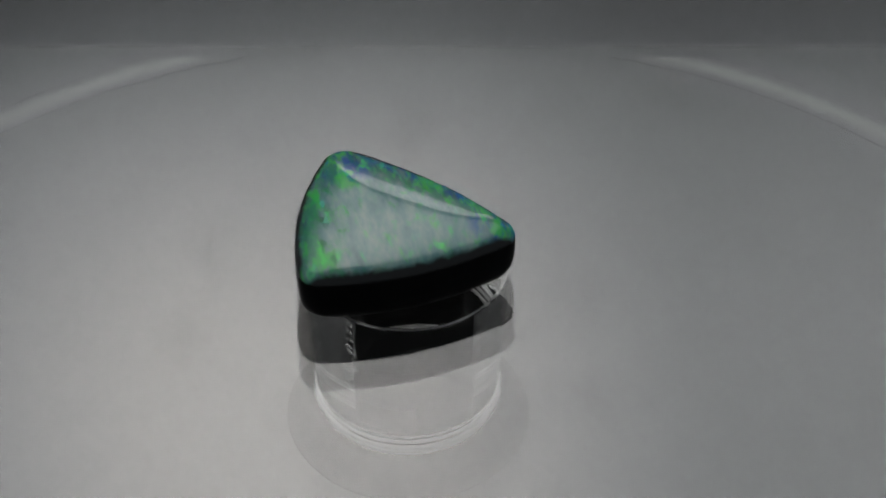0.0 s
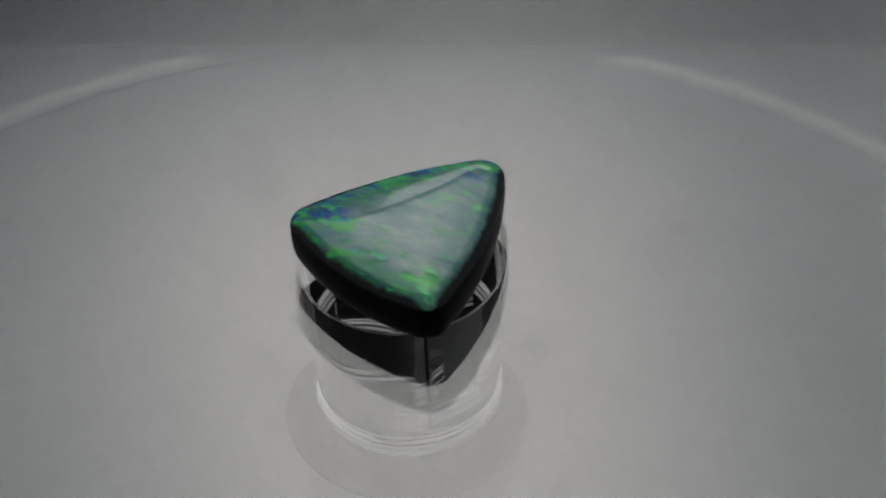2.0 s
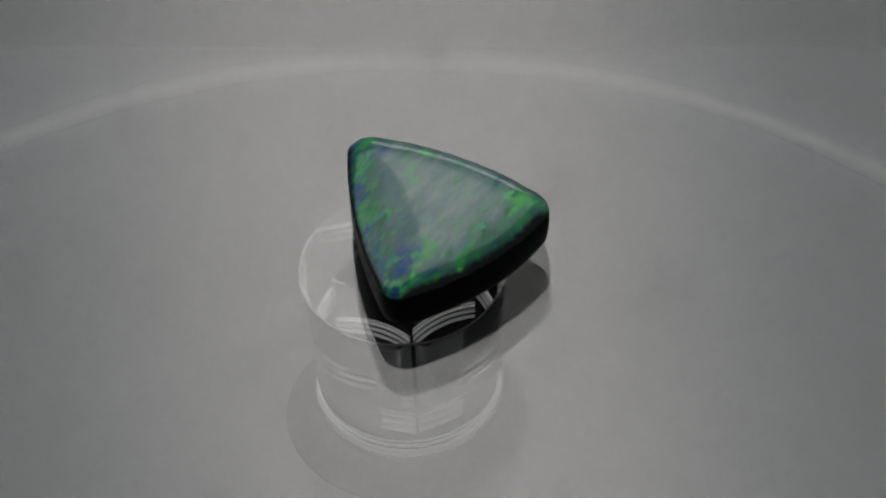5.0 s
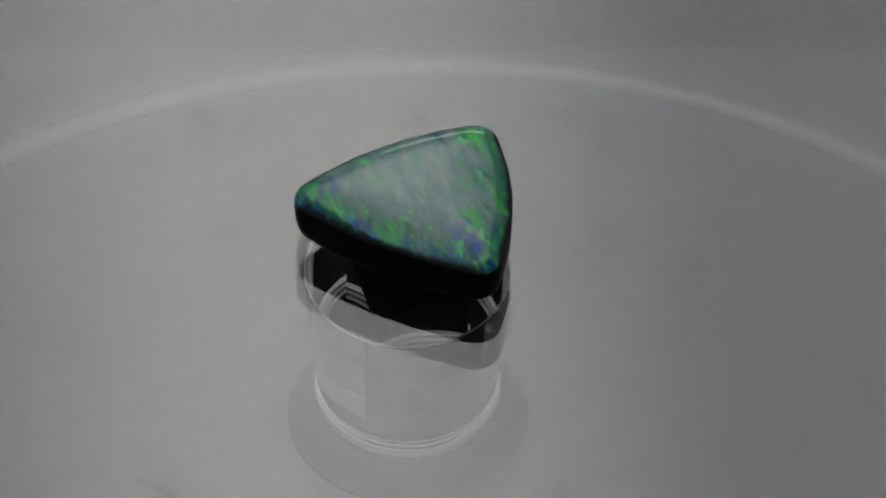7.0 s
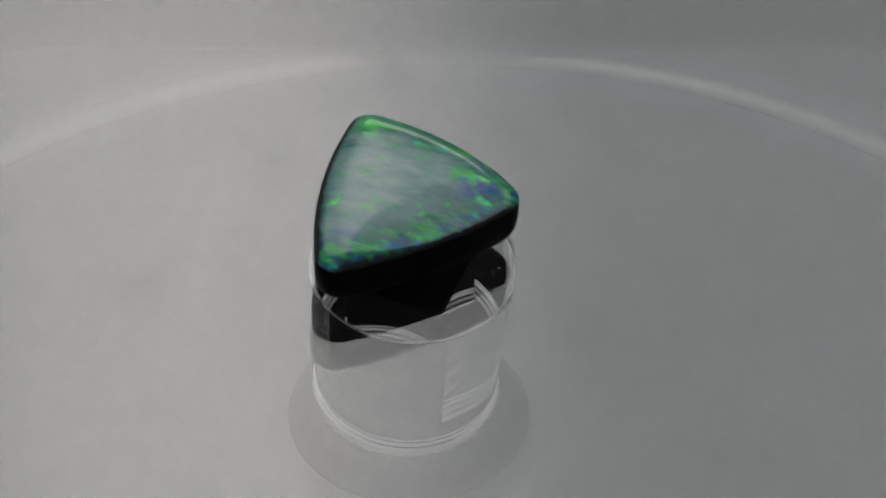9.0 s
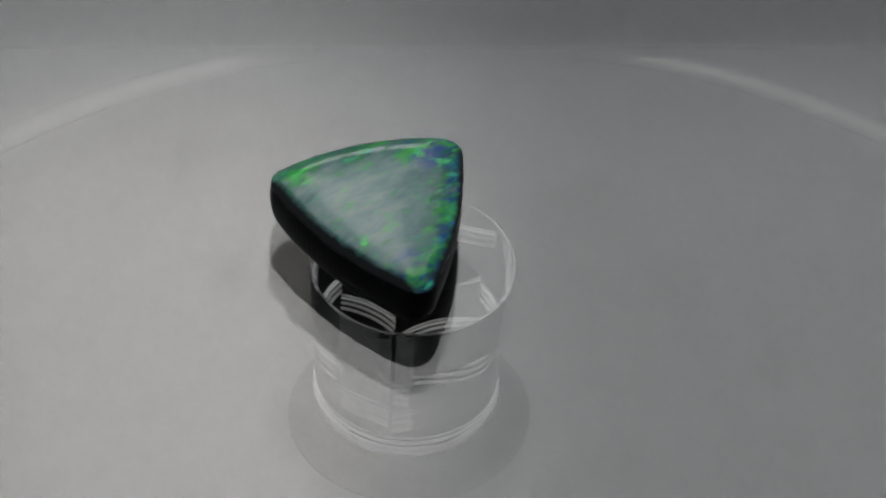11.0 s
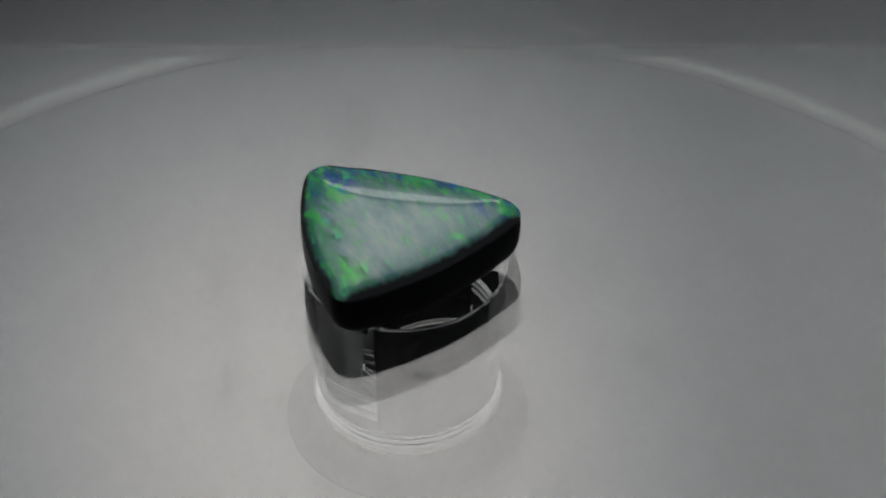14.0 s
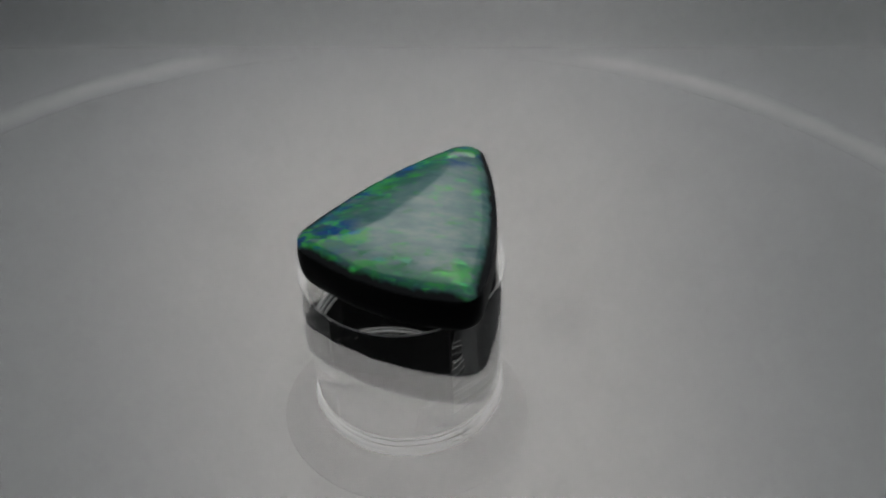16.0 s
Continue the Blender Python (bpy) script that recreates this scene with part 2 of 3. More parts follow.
def lathe(profile, steps=128, closed=True):
    """A turned solid from (radius, height) pairs in millimetres, closed round its section."""
    bm = bmesh.new()
    rings = []
    for r, z in profile:
        if r == 0:
            rings.append([bm.verts.new((0, 0, z * MM))])
        else:
            rings.append([bm.verts.new((r * MM * math.cos(2 * math.pi * k / steps), r * MM * math.sin(2 * math.pi * k / steps), z * MM))
                          for k in range(steps)])
    pairs = list(zip(rings, rings[1:]))
    if closed:
        pairs.append((rings[-1], rings[0]))
    for a, b in pairs:
        for k in range(steps):
            j = (k + 1) % steps
            corners = [a[k % len(a)], a[j % len(a)], b[j % len(b)], b[k % len(b)]]
            unique = list(dict.fromkeys(corners))
            if len(unique) > 2:
                bm.faces.new(unique)
    return bm


def flat_shade(ob, angle=30):
    mesh = ob.data
    mesh.set_sharp_from_angle(angle=radians(angle))


def box(bm, x0, x1, y0, y1, z0, z1, bevel=0.0):
    made = bmesh.ops.create_cube(bm, size=1, matrix=Matrix.LocRotScale(
        ((x0 + x1) / 2 * MM, (y0 + y1) / 2 * MM, (z0 + z1) / 2 * MM), None, ((x1 - x0) * MM, (y1 - y0) * MM, (z1 - z0) * MM)))
    if bevel:
        edges = list({e for v in made["verts"] for e in v.link_edges})
        bmesh.ops.bevel(bm, geom=edges, offset=bevel * MM, segments=2, affect="EDGES")
    return bm


# ---- structure ----
BASE_TOP = -23.8
GROUND = -70.0


def build_ground():
    bm = bmesh.new()
    bmesh.ops.create_grid(bm, x_segments=8, y_segments=8, size=1.2, matrix=pose(0, 0, GROUND * MM))
    ground = part("ground", bm, TABLE)
    tagged(ground, "black cloth table top under the turntable", "table", kind="structure")


def build_base():
    """The still stand: a matt black case, with a clear window added to show the ring below."""
    stand = new("display_stand")
    tagged(stand, "matt black display stand with an added smoked clear window top", "stand")
    back = 51.2
    # clear sheet added so that the painted rim reflection shows through
    bm = bmesh.new()
    box(bm, -95, 95, -125, back - 0.3, BASE_TOP - 2.0, BASE_TOP)
    window = part("window", bm, WINDOW, stand, "added smoked clear window", smooth=False)
    window.visible_shadow = False
    # bar added to hide the ring beyond the back edge
    bm = bmesh.new()
    box(bm, -94.9, 94.9, back, 61, BASE_TOP - 0.55, BASE_TOP - 0.1, 0.08)
    part("rear_bar", bm, BASE, stand, "matt black bar added to hide the ring's far part", smooth=False)
    bm = bmesh.new()
    box(bm, -94.9, 94.9, 155.05, 160, GROUND, -58, 0.3)
    part("rear_wall", bm, BASE, stand, smooth=False)
    for x0, x1 in ((-100, -95.05), (95.05, 100)):
        bm = bmesh.new()
        box(bm, x0, x1, -130, 160, GROUND, BASE_TOP, 0.3)
        part("side_wall", bm, BASE, stand, smooth=False)
    bm = bmesh.new()
    box(bm, -94.9, 94.9, -130, -125.05, GROUND, BASE_TOP, 0.3)
    part("front_wall", bm, BASE, stand, smooth=False)
    # paler strip that paints the lit chamfer along the back edge
    bm = bmesh.new()
    box(bm, -94.9, 94.9, back - 0.22, back - 0.02, BASE_TOP - 0.5, BASE_TOP + 0.05, 0.04)
    part("edge_strip", bm, EDGE, stand, "thin grey edge strip, painted as a lit chamfer", smooth=False)
    # a thin dark disc lies under the hub
    part("dark_disc", lathe([(0, BASE_TOP + 0.02), (11.35, BASE_TOP + 0.02), (11.4, BASE_TOP + 0.1), (11.35, BASE_TOP + 0.18), (0, BASE_TOP + 0.18)], closed=False),
         DULL_BLACK, stand, "round dark disc under the hub")
    spindle = part("spindle", lathe([(0, BASE_TOP + 0.2), (0.7, BASE_TOP + 0.2), (0.7, -20.5), (0, -20.5)], 32, closed=False), BASE, stand, "thin black spindle")
    flat_shade(spindle)
    post = part("disc_post", lathe([(0, GROUND), (9, GROUND), (9, -59.5), (0, -59.5)], 48, closed=False), BASE, stand, "black post added under the disc")
    flat_shade(post)


RING_RADIUS = 83.6
RING_TOP = -54.3


def build_reflected_rim():
    """An added disc; its ring, off centre, stands in for the plate rim's reflection."""
    wheel = new("reflected_rim_disc")
    tagged(wheel, "dark grey disc added to carry the plate rim's painted reflection", "wheel")
    disc = part("web", lathe([(0, RING_TOP - 1.2), (RING_RADIUS + 5, RING_TOP - 1.2), (RING_RADIUS + 5, RING_TOP - 0.2), (0, RING_TOP - 0.2)], 160, closed=False), RING_DISC, wheel)
    flat_shade(disc)
    wide = 1.7
    profile = [(RING_RADIUS + wide * math.cos(2 * math.pi * k / 16), RING_TOP - 0.1 + 0.09 * math.sin(2 * math.pi * k / 16)) for k in range(16)]
    part("band", lathe(profile, 192), BAND, wheel, "pale ring painted as the plate rim's reflection")
    axle = part("axle", lathe([(0, -59.4), (4, -59.4), (4, RING_TOP - 1.25), (0, RING_TOP - 1.25)], 48, closed=False), BASE, wheel, "black axle added under the disc")
    flat_shade(axle)
    return wheel


def build_softbox():
    box_thing = new("softbox")
    tagged(box_thing, "large lit softbox lamp with a white cloth front", "lamp")
    centre = 0.45 * Vector((-0.085, 0.61, 0.79))
    box_thing.matrix_world = look(centre, (0, 0, 0))
    bm = bmesh.new()
    bmesh.ops.create_grid(bm, x_segments=2, y_segments=2, size=0.26)
    bmesh.ops.reverse_faces(bm, faces=bm.faces)
    part("cloth", bm, CLOTH, box_thing, "glowing white cloth", smooth=False)
    bm = bmesh.new()
    box(bm, -268, 268, -268, 268, 6, 60, 4)
    part("housing", bm, METAL, box_thing, "black housing", smooth=False)
    # a straight pole from the housing's back to the ground
    foot = Vector((centre.x, centre.y + 0.16, GROUND * MM))
    top = foot + Vector((0, 0, 0.47))
    to_box = box_thing.matrix_world.inverted()
    bm = bmesh.new()
    bmesh.ops.create_cone(bm, cap_ends=True, segments=24, radius1=0.009, radius2=0.009, depth=0.47, matrix=Matrix.Translation((foot + top) / 2))
    bmesh.ops.transform(bm, matrix=to_box, verts=bm.verts)
    part("pole", bm, METAL, box_thing, "black pole")
    bm = bmesh.new()
    bmesh.ops.create_cone(bm, cap_ends=True, segments=32, radius1=0.09, radius2=0.08, depth=0.01, matrix=Matrix.Translation(foot + Vector((0, 0, 0.005))))
    bmesh.ops.transform(bm, matrix=to_box, verts=bm.verts)
    part("foot", bm, METAL, box_thing, "round black foot")


def build_strip_lamp():
    """A low lamp behind the stand, which draws the bright line along the stone's far shoulder."""
    lamp = new("strip_lamp")
    tagged(lamp, "low strip lamp with a long white diffuser behind the turntable", "lamp")
    lamp.matrix_world = pose(0.03, 0.36, GROUND * MM)
    low, high = 188, 246
    bm = bmesh.new()
    box(bm, -94, 94, 6, 30, low - 4, high + 4, 3)
    part("housing", bm, METAL, lamp, "black housing", smooth=False)
    bm = bmesh.new()
    box(bm, -88, 88, 0, 5.9, low, high, 2)
    part("diffuser", bm, LAMP_FRONT, lamp, "glowing white diffuser", smooth=False)
    for x in (-65, 65):
        bm = bmesh.new()
        box(bm, x - 6, x + 6, 12, 24, 6.1, low - 4.1, 1)
        part("leg", bm, METAL, lamp, smooth=False)
        bm = bmesh.new()
        box(bm, x - 20, x + 20, -20, 56, 0, 6, 2)
        part("foot", bm, METAL, lamp, smooth=False)


build_ground()
build_base()
build_strip_lamp()
wheel = build_reflected_rim()
build_softbox()


# ---- turning things ----
def build_plate():
    plate = new("turntable_plate")
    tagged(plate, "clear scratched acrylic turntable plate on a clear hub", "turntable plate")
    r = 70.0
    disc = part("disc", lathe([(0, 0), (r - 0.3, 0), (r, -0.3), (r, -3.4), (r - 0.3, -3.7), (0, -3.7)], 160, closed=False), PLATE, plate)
    flat_shade(disc)
    disc.visible_shadow = False
    disc.data.materials.append(RIM)
    for face in disc.data.polygons:
        if abs(face.normal.z) < 0.5:
            face.material_index = 1
    hub = part("hub", hub_mesh(), HUB, plate, "clear tapered hub with a square bore")
    flat_shade(hub, 25)
    hub.visible_shadow = False
    hub.data.materials.append(FROST)
    for face in hub.data.polygons:
        if face.center.z < -19.15 * MM:
            face.material_index = 1
    # block added so that the upper bore looks black through the hub
    bm = bmesh.new()
    box(bm, -4.5, 4.5, -4.5, 4.5, -12.0, -4.2, 0.15)
    bmesh.ops.transform(bm, matrix=pose(0, -0.5 * MM, 0, 0, 0, BORE_TURN), verts=bm.verts)
    part("bore_darkener", bm, DULL_BLACK, plate, "black block added to darken the bore", smooth=False)
    # turned rings, coloured pale to paint the glints along the hub's rims
    for r, z, thick in ((8.15, -20.55, 0.24), (8.42, -19.7, 0.3), (8.5, -18.85, 0.2), (8.57, -18.2, 0.09), (9.35, -3.9, 0.06)):
        profile = [(r + thick * math.cos(k * math.pi / 3), z + thick * math.sin(k * math.pi / 3)) for k in range(6)]
        bm = lathe(profile, 96)
        bmesh.ops.translate(bm, verts=bm.verts, vec=(0, -0.5 * MM, 0))
        part("tool_glint", bm, TOOLED_GLINT, plate, "pale turned ring, painted as a glint on the hub")
    return plate


def hub_mesh():
    """A tapered clear cylinder, pierced by a square bore."""
    steps = 128
    bm = bmesh.new()
    off = -0.5
    outer = []
    for r, z in ((9.3, -3.78), (9.5, -3.95), (8.5, -19.1), (8.35, -19.3), (8.45, -19.7), (8.25, -20.2), (8.0, -20.7)):
        outer.append([bm.verts.new((r * MM * math.cos(2 * math.pi * k / steps), (off + r * math.sin(2 * math.pi * k / steps)) * MM, z * MM)) for k in range(steps)])
    inner = []
    for z in (-3.78, -20.7):
        ring = []
        for k in range(steps):
            a = 2 * math.pi * k / steps
            b = a - radians(BORE_TURN)
            m = 4.67 / max(abs(math.cos(b)), abs(math.sin(b)))
            ring.append(bm.verts.new((m * MM * math.cos(a), (off + m * math.sin(a)) * MM, z * MM)))
        inner.append(ring)
    rings = [inner[0]] + outer + [inner[1]]
    for a, b in zip(rings, rings[1:] + rings[:1]):
        for k in range(steps):
            j = (k + 1) % steps
            bm.faces.new((a[k], a[j], b[j], b[k]))
    return bm


BORE_TURN = -90 - 38 - 45 + 180
plate = build_plate()


# Corners of the stone's outline (roundings' centres, radii) and how far its sides swell, in millimetres.
CORNERS = [(-7.52, -7.9 - LEAN, 2.11), (7.75, -3.1 - LEAN, 2.05), (-5.65, 5.99 - LEAN, 2.13)]
SWELL = (1.05, 0.75, 1.09)


def stone_outline(count=216):
    """The outline as the hull of the rounded corners and the swollen sides, by its width in each direction."""
    dots = []
    for i in range(3):
        x0, y0, r0 = CORNERS[i]
        x1, y1, r1 = CORNERS[(i + 1) % 3]
        length = math.hypot(x1 - x0, y1 - y0)
        nx, ny = (y1 - y0) / length, -(x1 - x0) / length
        for s in range(24):
            k = s / 24
            lift = SWELL[i] * 4 * k * (1 - k)
            dots.append((x0 + (x1 - x0) * k + nx * lift, y0 + (y1 - y0) * k + ny * lift, r0 + (r1 - r0) * k))
    cx = sum(c[0] for c in CORNERS) / 3
    cy = sum(c[1] for c in CORNERS) / 3
    rim = []
    for n in range(count):
        a = 2 * math.pi * n / count
        ux, uy = math.cos(a), math.sin(a)
        # farthest reach along this direction: the ray from the middle to the discs' hull
        best = 0.0
        for x, y, r in dots:
            px, py = x - cx, y - cy
            along = px * ux + py * uy
            aside = abs(px * uy - py * ux)
            if aside < r:
                best = max(best, along + math.sqrt(r * r - aside * aside))
        rim.append((ux * best, uy * best))
    return cx, cy, rim


def build_stone():
    cx, cy, rim = stone_outline()
    stone = new("opal")
    tagged(stone, "polished triangular opal cabochon, green and blue flashes over black base", "gemstone")
    count = len(rim)

    def rings(levels, closed_top=None, closed_low=None):
        bm = bmesh.new()
        made = []
        for s, z in levels:
            if s == 0:
                made.append([bm.verts.new((cx * MM, cy * MM, z * MM))])
            else:
                row = []
                for x, y in rim:
                    wob = 0.05 * noise.noise(Vector((x * 0.4, y * 0.4, z * 0.7)))
                    row.append(bm.verts.new(((cx + x * s) * MM, (cy + y * s) * MM, (z + (wob if 0 < z < 5 else 0)) * MM)))
                made.append(row)
        for a, b in zip(made, made[1:]):
            for k in range(count):
                j = (k + 1) % count
                corners = list(dict.fromkeys([a[k % len(a)], a[j % len(a)], b[j % len(b)], b[k % len(b)]]))
                bm.faces.new(corners)
        return bm

    low = rings([(0, 0.0), (0.4, 0), (0.85, 0.0), (0.88, 0.06), (0.905, 0.3), (0.955, 0.85), (0.978, 1.4), (0.992, 2.2), (1.0, 3.2), (1.0, 4.25), (0.995, 4.55), (0.6, 4.6), (0, 4.6)])
    body = part("black_base", low, POTCH, stone, "black potch base")
    flat_shade(body, 50)
    steps = [0.0] + [(k / 64) ** 0.75 for k in range(1, 64)] + [0.994, 0.997]
    dome = [(s, 4.6 + 1.24 * (1 - s ** 7) ** 0.62 + 0.4 * (1 - s * s)) for s in sorted(steps)] + [(0.999, 4.6), (0.99, 4.5), (0.5, 4.7), (0, 4.7)]
    cap_bm = rings(dome)
    # a broad bevel falls away along one side
    x0, y0, r0 = CORNERS[1]
    x1, y1, r1 = CORNERS[2]
    length = math.hypot(x1 - x0, y1 - y0)
    for v in cap_bm.verts:
        x, y, z = v.co.x / MM, v.co.y / MM, v.co.z / MM
        if z > 4.72:
            d = r0 + SWELL[1] - ((x - x0) * (y1 - y0) - (y - y0) * (x1 - x0)) / length
            along = ((x - x0) * (x1 - x0) + (y - y0) * (y1 - y0)) / length ** 2
            u = 3.2 + 1.7 * max(-0.1, min(1.1, along)) - d
            plane = max(4.85, 6.05 - 0.18 * u - 0.018 * max(0.0, u) ** 2)
            k = 0.07
            h = max(0.0, min(1.0, 0.5 + 0.5 * (plane - z) / k))
            v.co.z = (plane * (1 - h) + z * h - k * h * (1 - h)) * MM
    cap = part("colour_bar", cap_bm, OPAL, stone, "translucent green and blue colour bar")
    paint = cap.data.color_attributes.new("zone", "FLOAT_COLOR", "POINT")
    for v, slot in zip(cap.data.vertices, paint.data):
        x, y, z = v.co.x / MM, v.co.y / MM, v.co.z / MM
        inward = []
        for i in range(3):
            x0, y0, r0 = CORNERS[i]
            x1, y1, r1 = CORNERS[(i + 1) % 3]
            length = math.hypot(x1 - x0, y1 - y0)
            k = max(0.0, min(1.0, ((x - x0) * (x1 - x0) + (y - y0) * (y1 - y0)) / length ** 2))
            inward.append((r0 + 4 * SWELL[i] * k * (1 - k) - ((x - x0) * (y1 - y0) - (y - y0) * (x1 - x0)) / length) / 10)
        slot.color = (*inward, 1)
    return stone


stone = build_stone()


# ---- scratches and dust on the plate ----
def scratch(x, y, heading, length, bend, width, mat):
    """A fine mark, a bent sliver that lies on the plate's top."""
    bm = bmesh.new()
    steps = 10
    rows = []
    for k in range(steps + 1):
        s = k / steps - 0.5
        a = radians(heading) + 0.6 * bend * s
        px = x + length * s * math.cos(a)
        py = y + length * s * math.sin(a)
        w = 1.35 * width * (1 - (2 * s) ** 2) * (0.6 + 0.4 * math.sin(9 * s + x)) + 0.004
        nx, ny = -math.sin(a), math.cos(a)
        rows.append([bm.verts.new(((px + nx * w * q) * MM, (py + ny * w * q) * MM, z * MM)) for q, z in ((-1, 0.004), (0, 0.02), (1, 0.004))])
    for a, b in zip(rows, rows[1:]):
        for i in (0, 1):
            bm.faces.new((a[i], a[i + 1], b[i + 1], b[i]))
    return part("scratch", bm, mat, plate)


DARK = [
    (-17.8, -0.5, -87, 8.8, 0.5, 0.030),
    (-19.1, -9.4, -109, 9.7, 0.5, 0.035),
    (-12.4, -0.1, -48, 5.6, 0.8, 0.030),
    (-15.6, 2.3, -67, 3.1, 0.2, 0.025),
    (-20.2, -13.4, -23, 2.2, 1.2, 0.040),
    (-20.5, -14.2, 77, 3.3, 0.8, 0.040),
    (-14.1, -17.4, -63, 1.4, 0.0, 0.040),
    (22.6, 19.8, 0, 0.6, 0.2, 0.070),
    (-8.3, 30.6, -69, 1.4, 1.5, 0.050),
    (-18.0, -0.5, -88, 8.1, 0.2, 0.020),
    (-14.2, 8.8, -28, 0.6, 0.2, 0.050),
    (14.6, 18.6, -170, 5.3, 0.7, 0.030),
    (12.7, 30.1, -157, 2.7, 0.8, 0.040),
    (4.4, -14.5, -53, 2.8, 0.1, 0.050),
    (1.4, -14.0, -13, 2.9, 0.1, 0.030),
]
MORE = [
    (15.5, -20.4, -64, 3.1, 0.3, 0.050),
    (-7.9, 30.0, -105, 1.5, 0.8, 0.050),
    (15.3, -19.3, 10, 1.4, 0.3, 0.040),
    (16.9, -22.2, 105, 5.2, 0.4, 0.050),
    (15.9, -20.1, 148, 2.2, 0.6, 0.050),
    (5.1, -14.9, 128, 2.2, 0.1, 0.040),
    (24.8, 24.0, 134, 6.9, -0.8, 0.050),
    (23.3, 18.4, 107, 2.5, 0.4, 0.050),
    (25.0, 19.2, 178, 3.3, 0.2, 0.030),
    (19.4, 17.8, 83, 2.0, 0.3, 0.050),
    (18.0, 19.0, 173, 2.9, -1.0, 0.040),
    (13.7, 18.4, -170, 7.0, 0.2, 0.050),
    (32.6, 3.9, 133, 6.3, 0.3, 0.020),
    (-12.1, 0.2, 130, 5.6, -0.9, 0.030),
]
REST = [
    (5.3, -14.8, 127, 3.0, 0.1, 0.050),
    (17.1, -20.2, 108, 2.7, 0.3, 0.060),
    (16.1, -19.3, -171, 1.4, 0.1, 0.060),
    (-9.3, 29.5, 117, 1.5, 1.4, 0.050),
    (-14.3, 8.0, 120, 0.5, 0.0, 0.080),
    (-19.9, -12.7, 67, 4.0, 0.2, 0.030),
    (-16.9, -16.0, 171, 1.8, 0.3, 0.040),
    (28.6, -10.8, 45, 1.9, 0.4, 0.050),
    (11.2, 30.3, 20, 2.1, 0.8, 0.040),
    (20.3, -28.1, 50, 1.0, 0.2, 0.050),
    (-25.6, 3.8, 45, 19.0, 0.2, 0.015),
    (16.8, -20.7, -74, 2.6, 0.2, 0.020),
    (1.7, -7.1, 145, 3.5, 0.0, 0.020),
    (11.8, -11.4, 42, 6.4, 0.4, 0.020),
]
PALE = [
    (24.4, 23.4, -40, 5.3, 0.1, 0.035),
    (14.7, 18.7, 11, 3.0, 0.3, 0.030),
    (33.9, 3.1, -24, 0.4, 0.0, 0.060),
    (15.0, 25.6, -24, 2.9, 0.3, 0.040),
    (22.9, 18.7, -82, 2.6, -0.4, 0.050),
    (24.7, 23.8, -47, 6.6, 0.3, 0.050),
    (33.9, 2.6, -57, 1.3, 0.6, 0.060),
    (-9.0, 30.6, -21, 0.9, 0.4, 0.070),
    (2.9, 31.1, -14, 1.4, 0.3, 0.030),
    (18.5, 45.1, 15, 2.2, 0.2, 0.040),
]

for rows, mat in ((DARK, SCRATCH), (MORE, SCRATCH), (REST, SCRATCH), (PALE, PALE_SCRATCH)):
    for x, y, heading, length, bend, width in rows:
        scratch(x, y, heading, length, bend, width, mat)

# fields of fine hair scratches: middle, heading and length
dice = random.Random(5)
FIELDS = [
    (0.1, 18.8, -49, 6.8),
    (11.5, -8.7, -111, 13.0),
    (-0.7, 16.5, -85, 6.3),
    (8.3, -9.4, 16, 4.7),
    (-3.4, -15.6, -119, 4.8),
    (-3.8, -19.9, -110, 8.2),
    (0.6, 16.3, -110, 9.2),
    (15.7, -7.5, -103, 5.8),
    (12.7, -18.8, -126, 2.8),
    (9.0, 33.9, -84, 1.6),
    (16.4, -9.1, -126, 7.6),
    (13.9, -5.7, -150, 6.7),
    (-4.3, -17.0, 79, 6.8),
    (6.0, 36.4, 123, 5.5),
    (-18.2, 0.9, 69, 6.7),
    (-19.8, -13.1, 76, 5.7),
    (-2.2, 12.9, 43, 5.3),
    (9.9, -11.9, 86, 5.0),
    (-20.5, -15.1, -65, 3.8),
    (-2.5, -17.3, -6, 3.5),
    (-0.3, 14.4, -14, 1.6),
    (-5.6, -17.8, -96, 7.2),
    (2.6, 18.5, -101, 5.0),
]
LINES = [
    (-28.8, 14.1, -56, 7.3),
    (-24.6, 6.6, -129, 13.9),
    (-17.8, 0.9, -87, 5.5),
    (10.5, 8.2, -38, 6.2),
    (-19.6, -10.9, -110, 9.5),
    (16.1, -21.3, -74, 4.5),
    (-23.4, 10.6, -136, 7.3),
    (31.7, 4.7, 139, 7.7),
    (-8.8, 29.2, 70, 0.9),
    (-9.0, 29.9, 143, 0.9),
    (-17.4, -16.1, 173, 2.8),
    (-15.8, -16.5, -18, 4.8),
    (-10.4, -11.7, -17, 3.6),
    (17.7, -22.3, 114, 4.9),
    (11.4, 29.7, 14, 2.5),
    (-25.7, -19.1, -6, 3.1),
    (-18.1, -2.0, -88, 11.4),
    (-19.0, -10.7, -109, 6.4),
    (-16.0, 1.4, -63, 5.3),
    (35.2, 1.9, 123, 4.0),
    (31.2, 6.4, 155, 5.7),
]
FAR_LINES = [
    (23.9, 24.4, -47, 6.7),
    (14.1, 25.7, -25, 2.7),
    (33.8, 2.7, -57, 1.6),
    (24.4, 24.3, -47, 5.4),
    (23.3, 18.6, -75, 2.1),
    (34.2, 2.2, -65, 2.5),
    (23.7, 25.3, -61, 3.0),
    (26.0, 22.8, -38, 4.0),
    (34.3, 2.5, -60, 1.4),
    (24.2, 23.4, -41, 5.4),
]

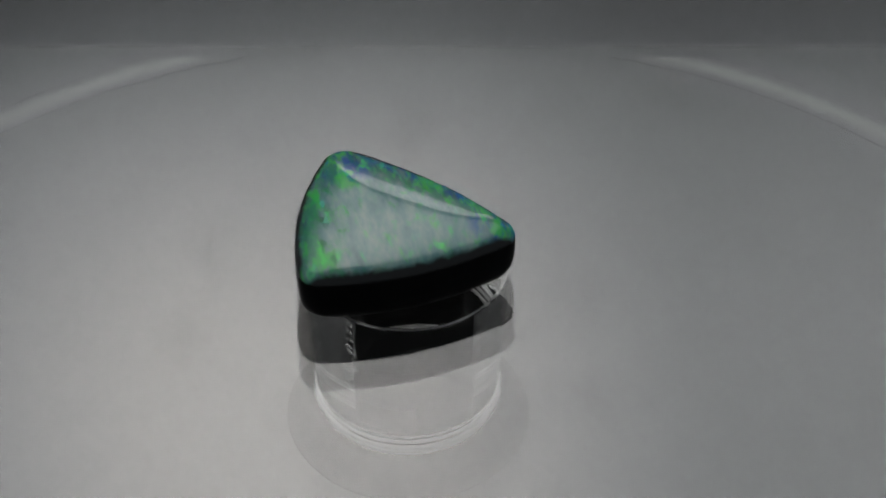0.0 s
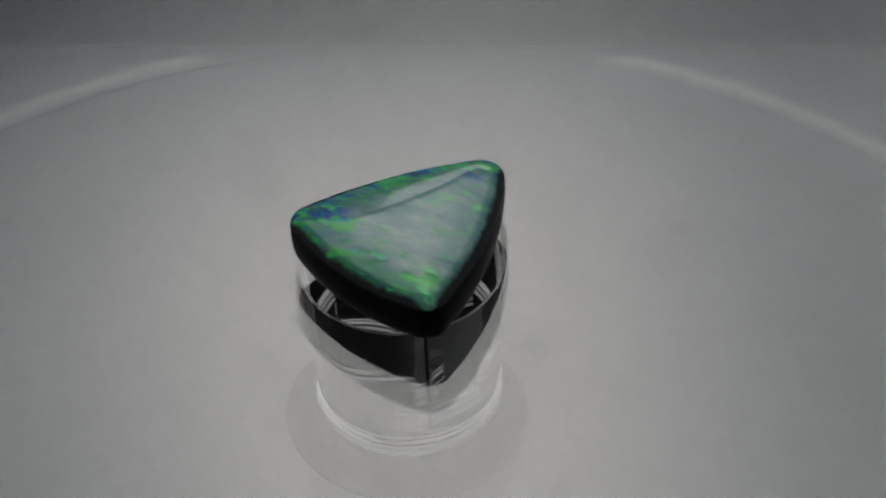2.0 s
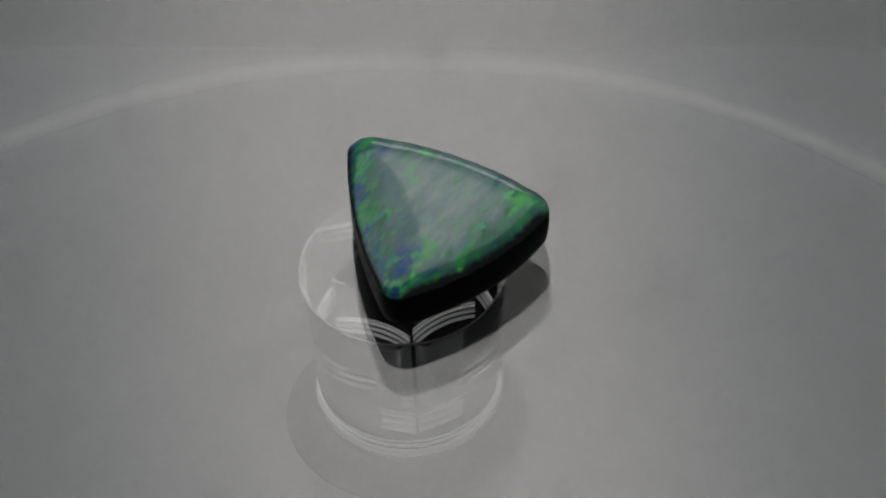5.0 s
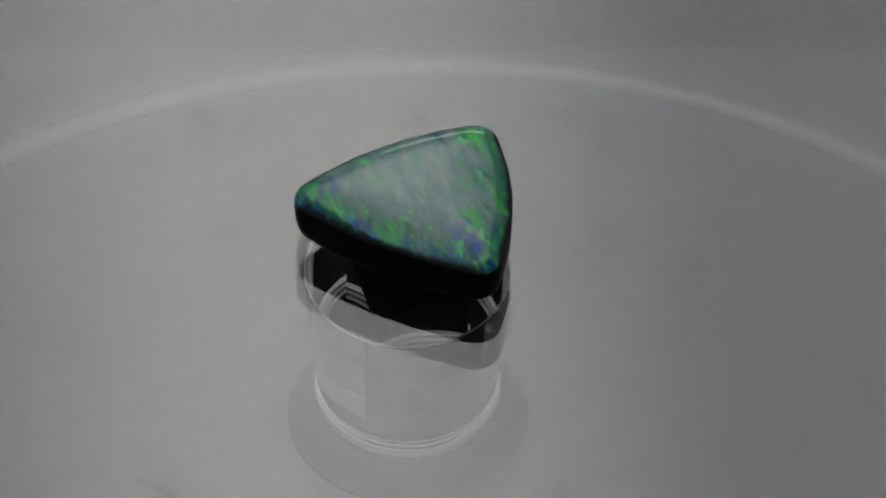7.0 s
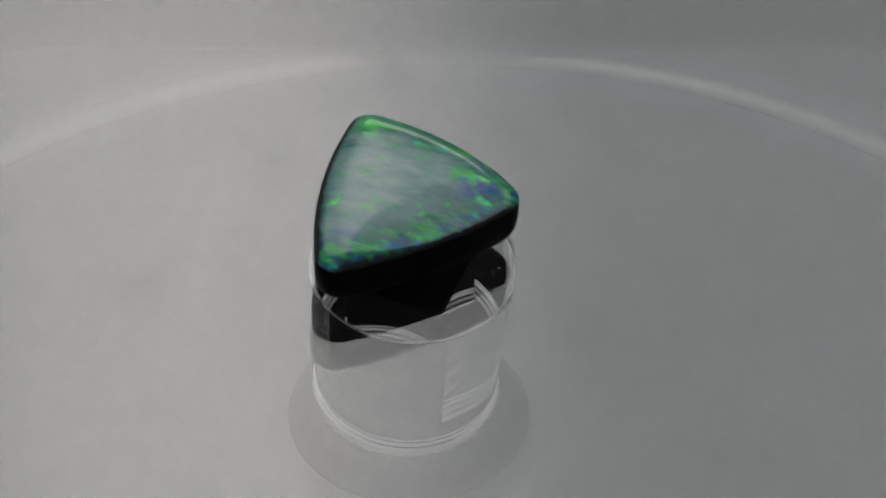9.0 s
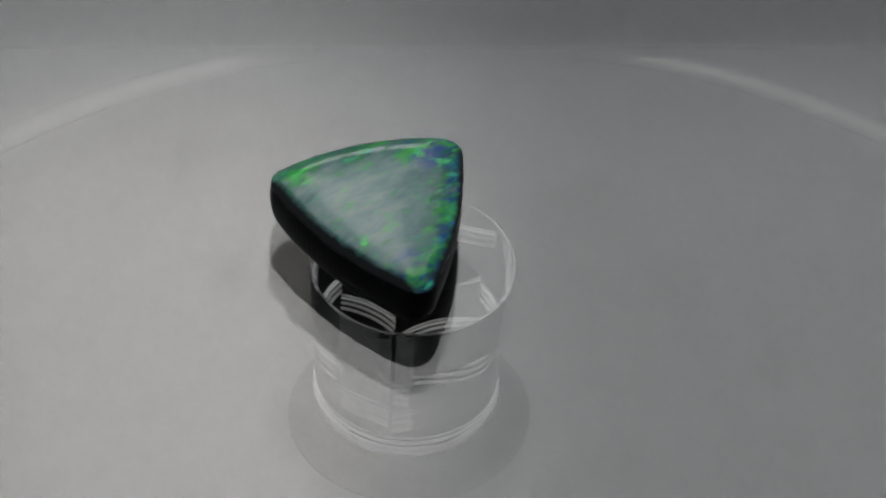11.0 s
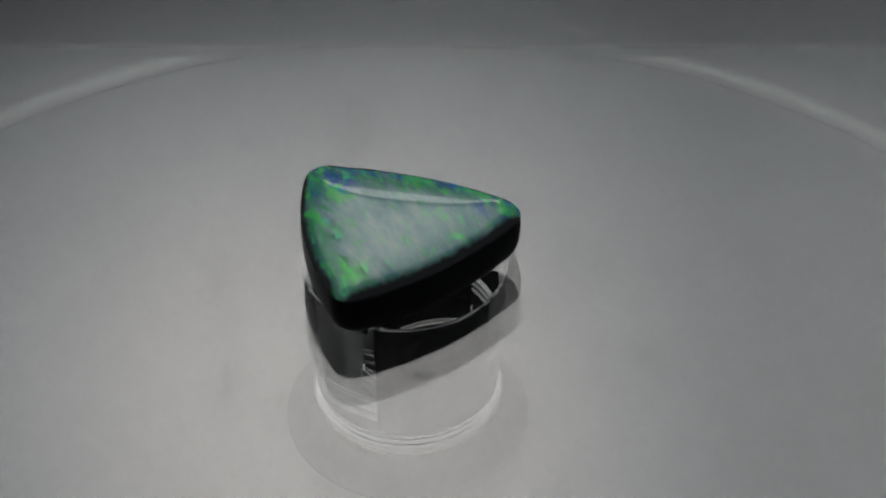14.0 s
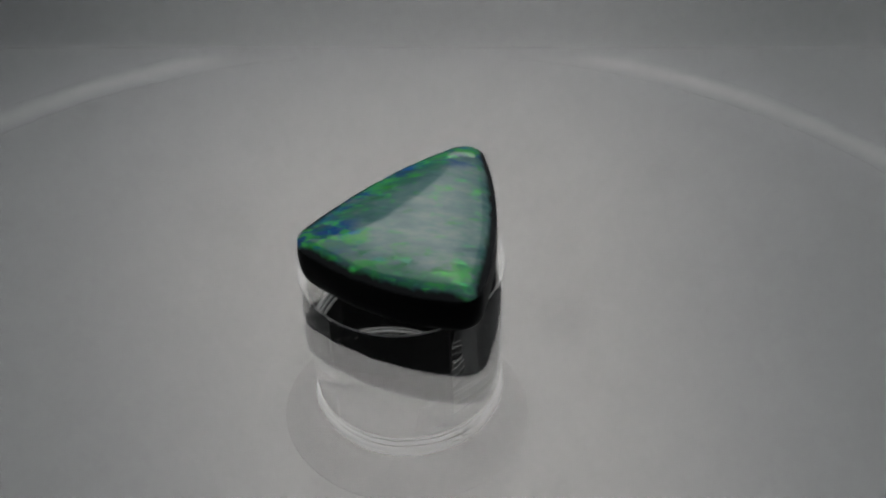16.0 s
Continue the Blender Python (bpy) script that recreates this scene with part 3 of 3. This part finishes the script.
for x, y, heading, length in FIELDS:
    turn = radians(heading)
    for n in range(13):
        along, aside = dice.uniform(-0.5, 0.5) * length, dice.gauss(0, 0.9)
        scratch(x + along * math.cos(turn) - aside * math.sin(turn), y + along * math.sin(turn) + aside * math.cos(turn), heading + dice.gauss(35, 30),
                dice.uniform(0.5, 2.2), dice.uniform(-0.6, 0.6), dice.uniform(0.018, 0.034), HAZE)
for x, y, heading, length in LINES:
    scratch(x, y, heading, length, dice.uniform(-0.4, 0.4), 0.03, HAZE)
for x, y, heading, length in FAR_LINES:
    scratch(x, y, heading, length, dice.uniform(-0.4, 0.4), 0.06, PALE_SCRATCH)


def build_dust():
    """Specks of dust and lint, too many to count, strewn over the plate."""
    bm = bmesh.new()
    for n in range(260):
        a, r = dice.uniform(0, 2 * math.pi), 48 * math.sqrt(dice.random())
        x, y, size, turn = r * math.cos(a), r * math.sin(a) - LEAN, dice.uniform(0.02, 0.055), dice.uniform(0, math.pi)
        if math.hypot(x + 1.5, y + 2.5) < 13:
            continue
        long = dice.choice((1.0, 1.3, 3.5))
        ux, uy = math.cos(turn) * size * long, math.sin(turn) * size * long
        vx, vy = -math.sin(turn) * size, math.cos(turn) * size
        ring = [bm.verts.new(((x + p * ux + q * vx) * MM, (y + p * uy + q * vy) * MM, 0.006 * MM)) for p, q in ((-1, 0), (-0.3, -1), (0.6, -0.8), (1, 0.2), (0.1, 1))]
        top = bm.verts.new((x * MM, y * MM, 0.03 * MM))
        for i in range(5):
            bm.faces.new((ring[i], ring[(i + 1) % 5], top))
    dust = part("dust", bm, SCRATCH, plate, "grey specks of dust")
    tagged(dust, kind="stuff")


build_dust()


# ---- movement ----
def turning(t):
    return pose(0, 0, PIVOT * MM, 0, 0, RATE * t) @ pose(0, 0, 0, TILT, 0, 0) @ pose(0, 0, -PIVOT * MM)


def motions():
    rows = [(k * 0.5, turning(k * 0.5)) for k in range(33)]
    walk(plate, rows)
    walk(stone, rows)
    # the added disc's orbit imitates how the rim's reflection sways
    against = [(k * 0.5, pose(1.6 * MM, 0, 0, 0, 0, RATE * k * 0.5) @ pose(0, 2.7 * MM, 0)) for k in range(33)]
    walk(wheel, against)


motions()
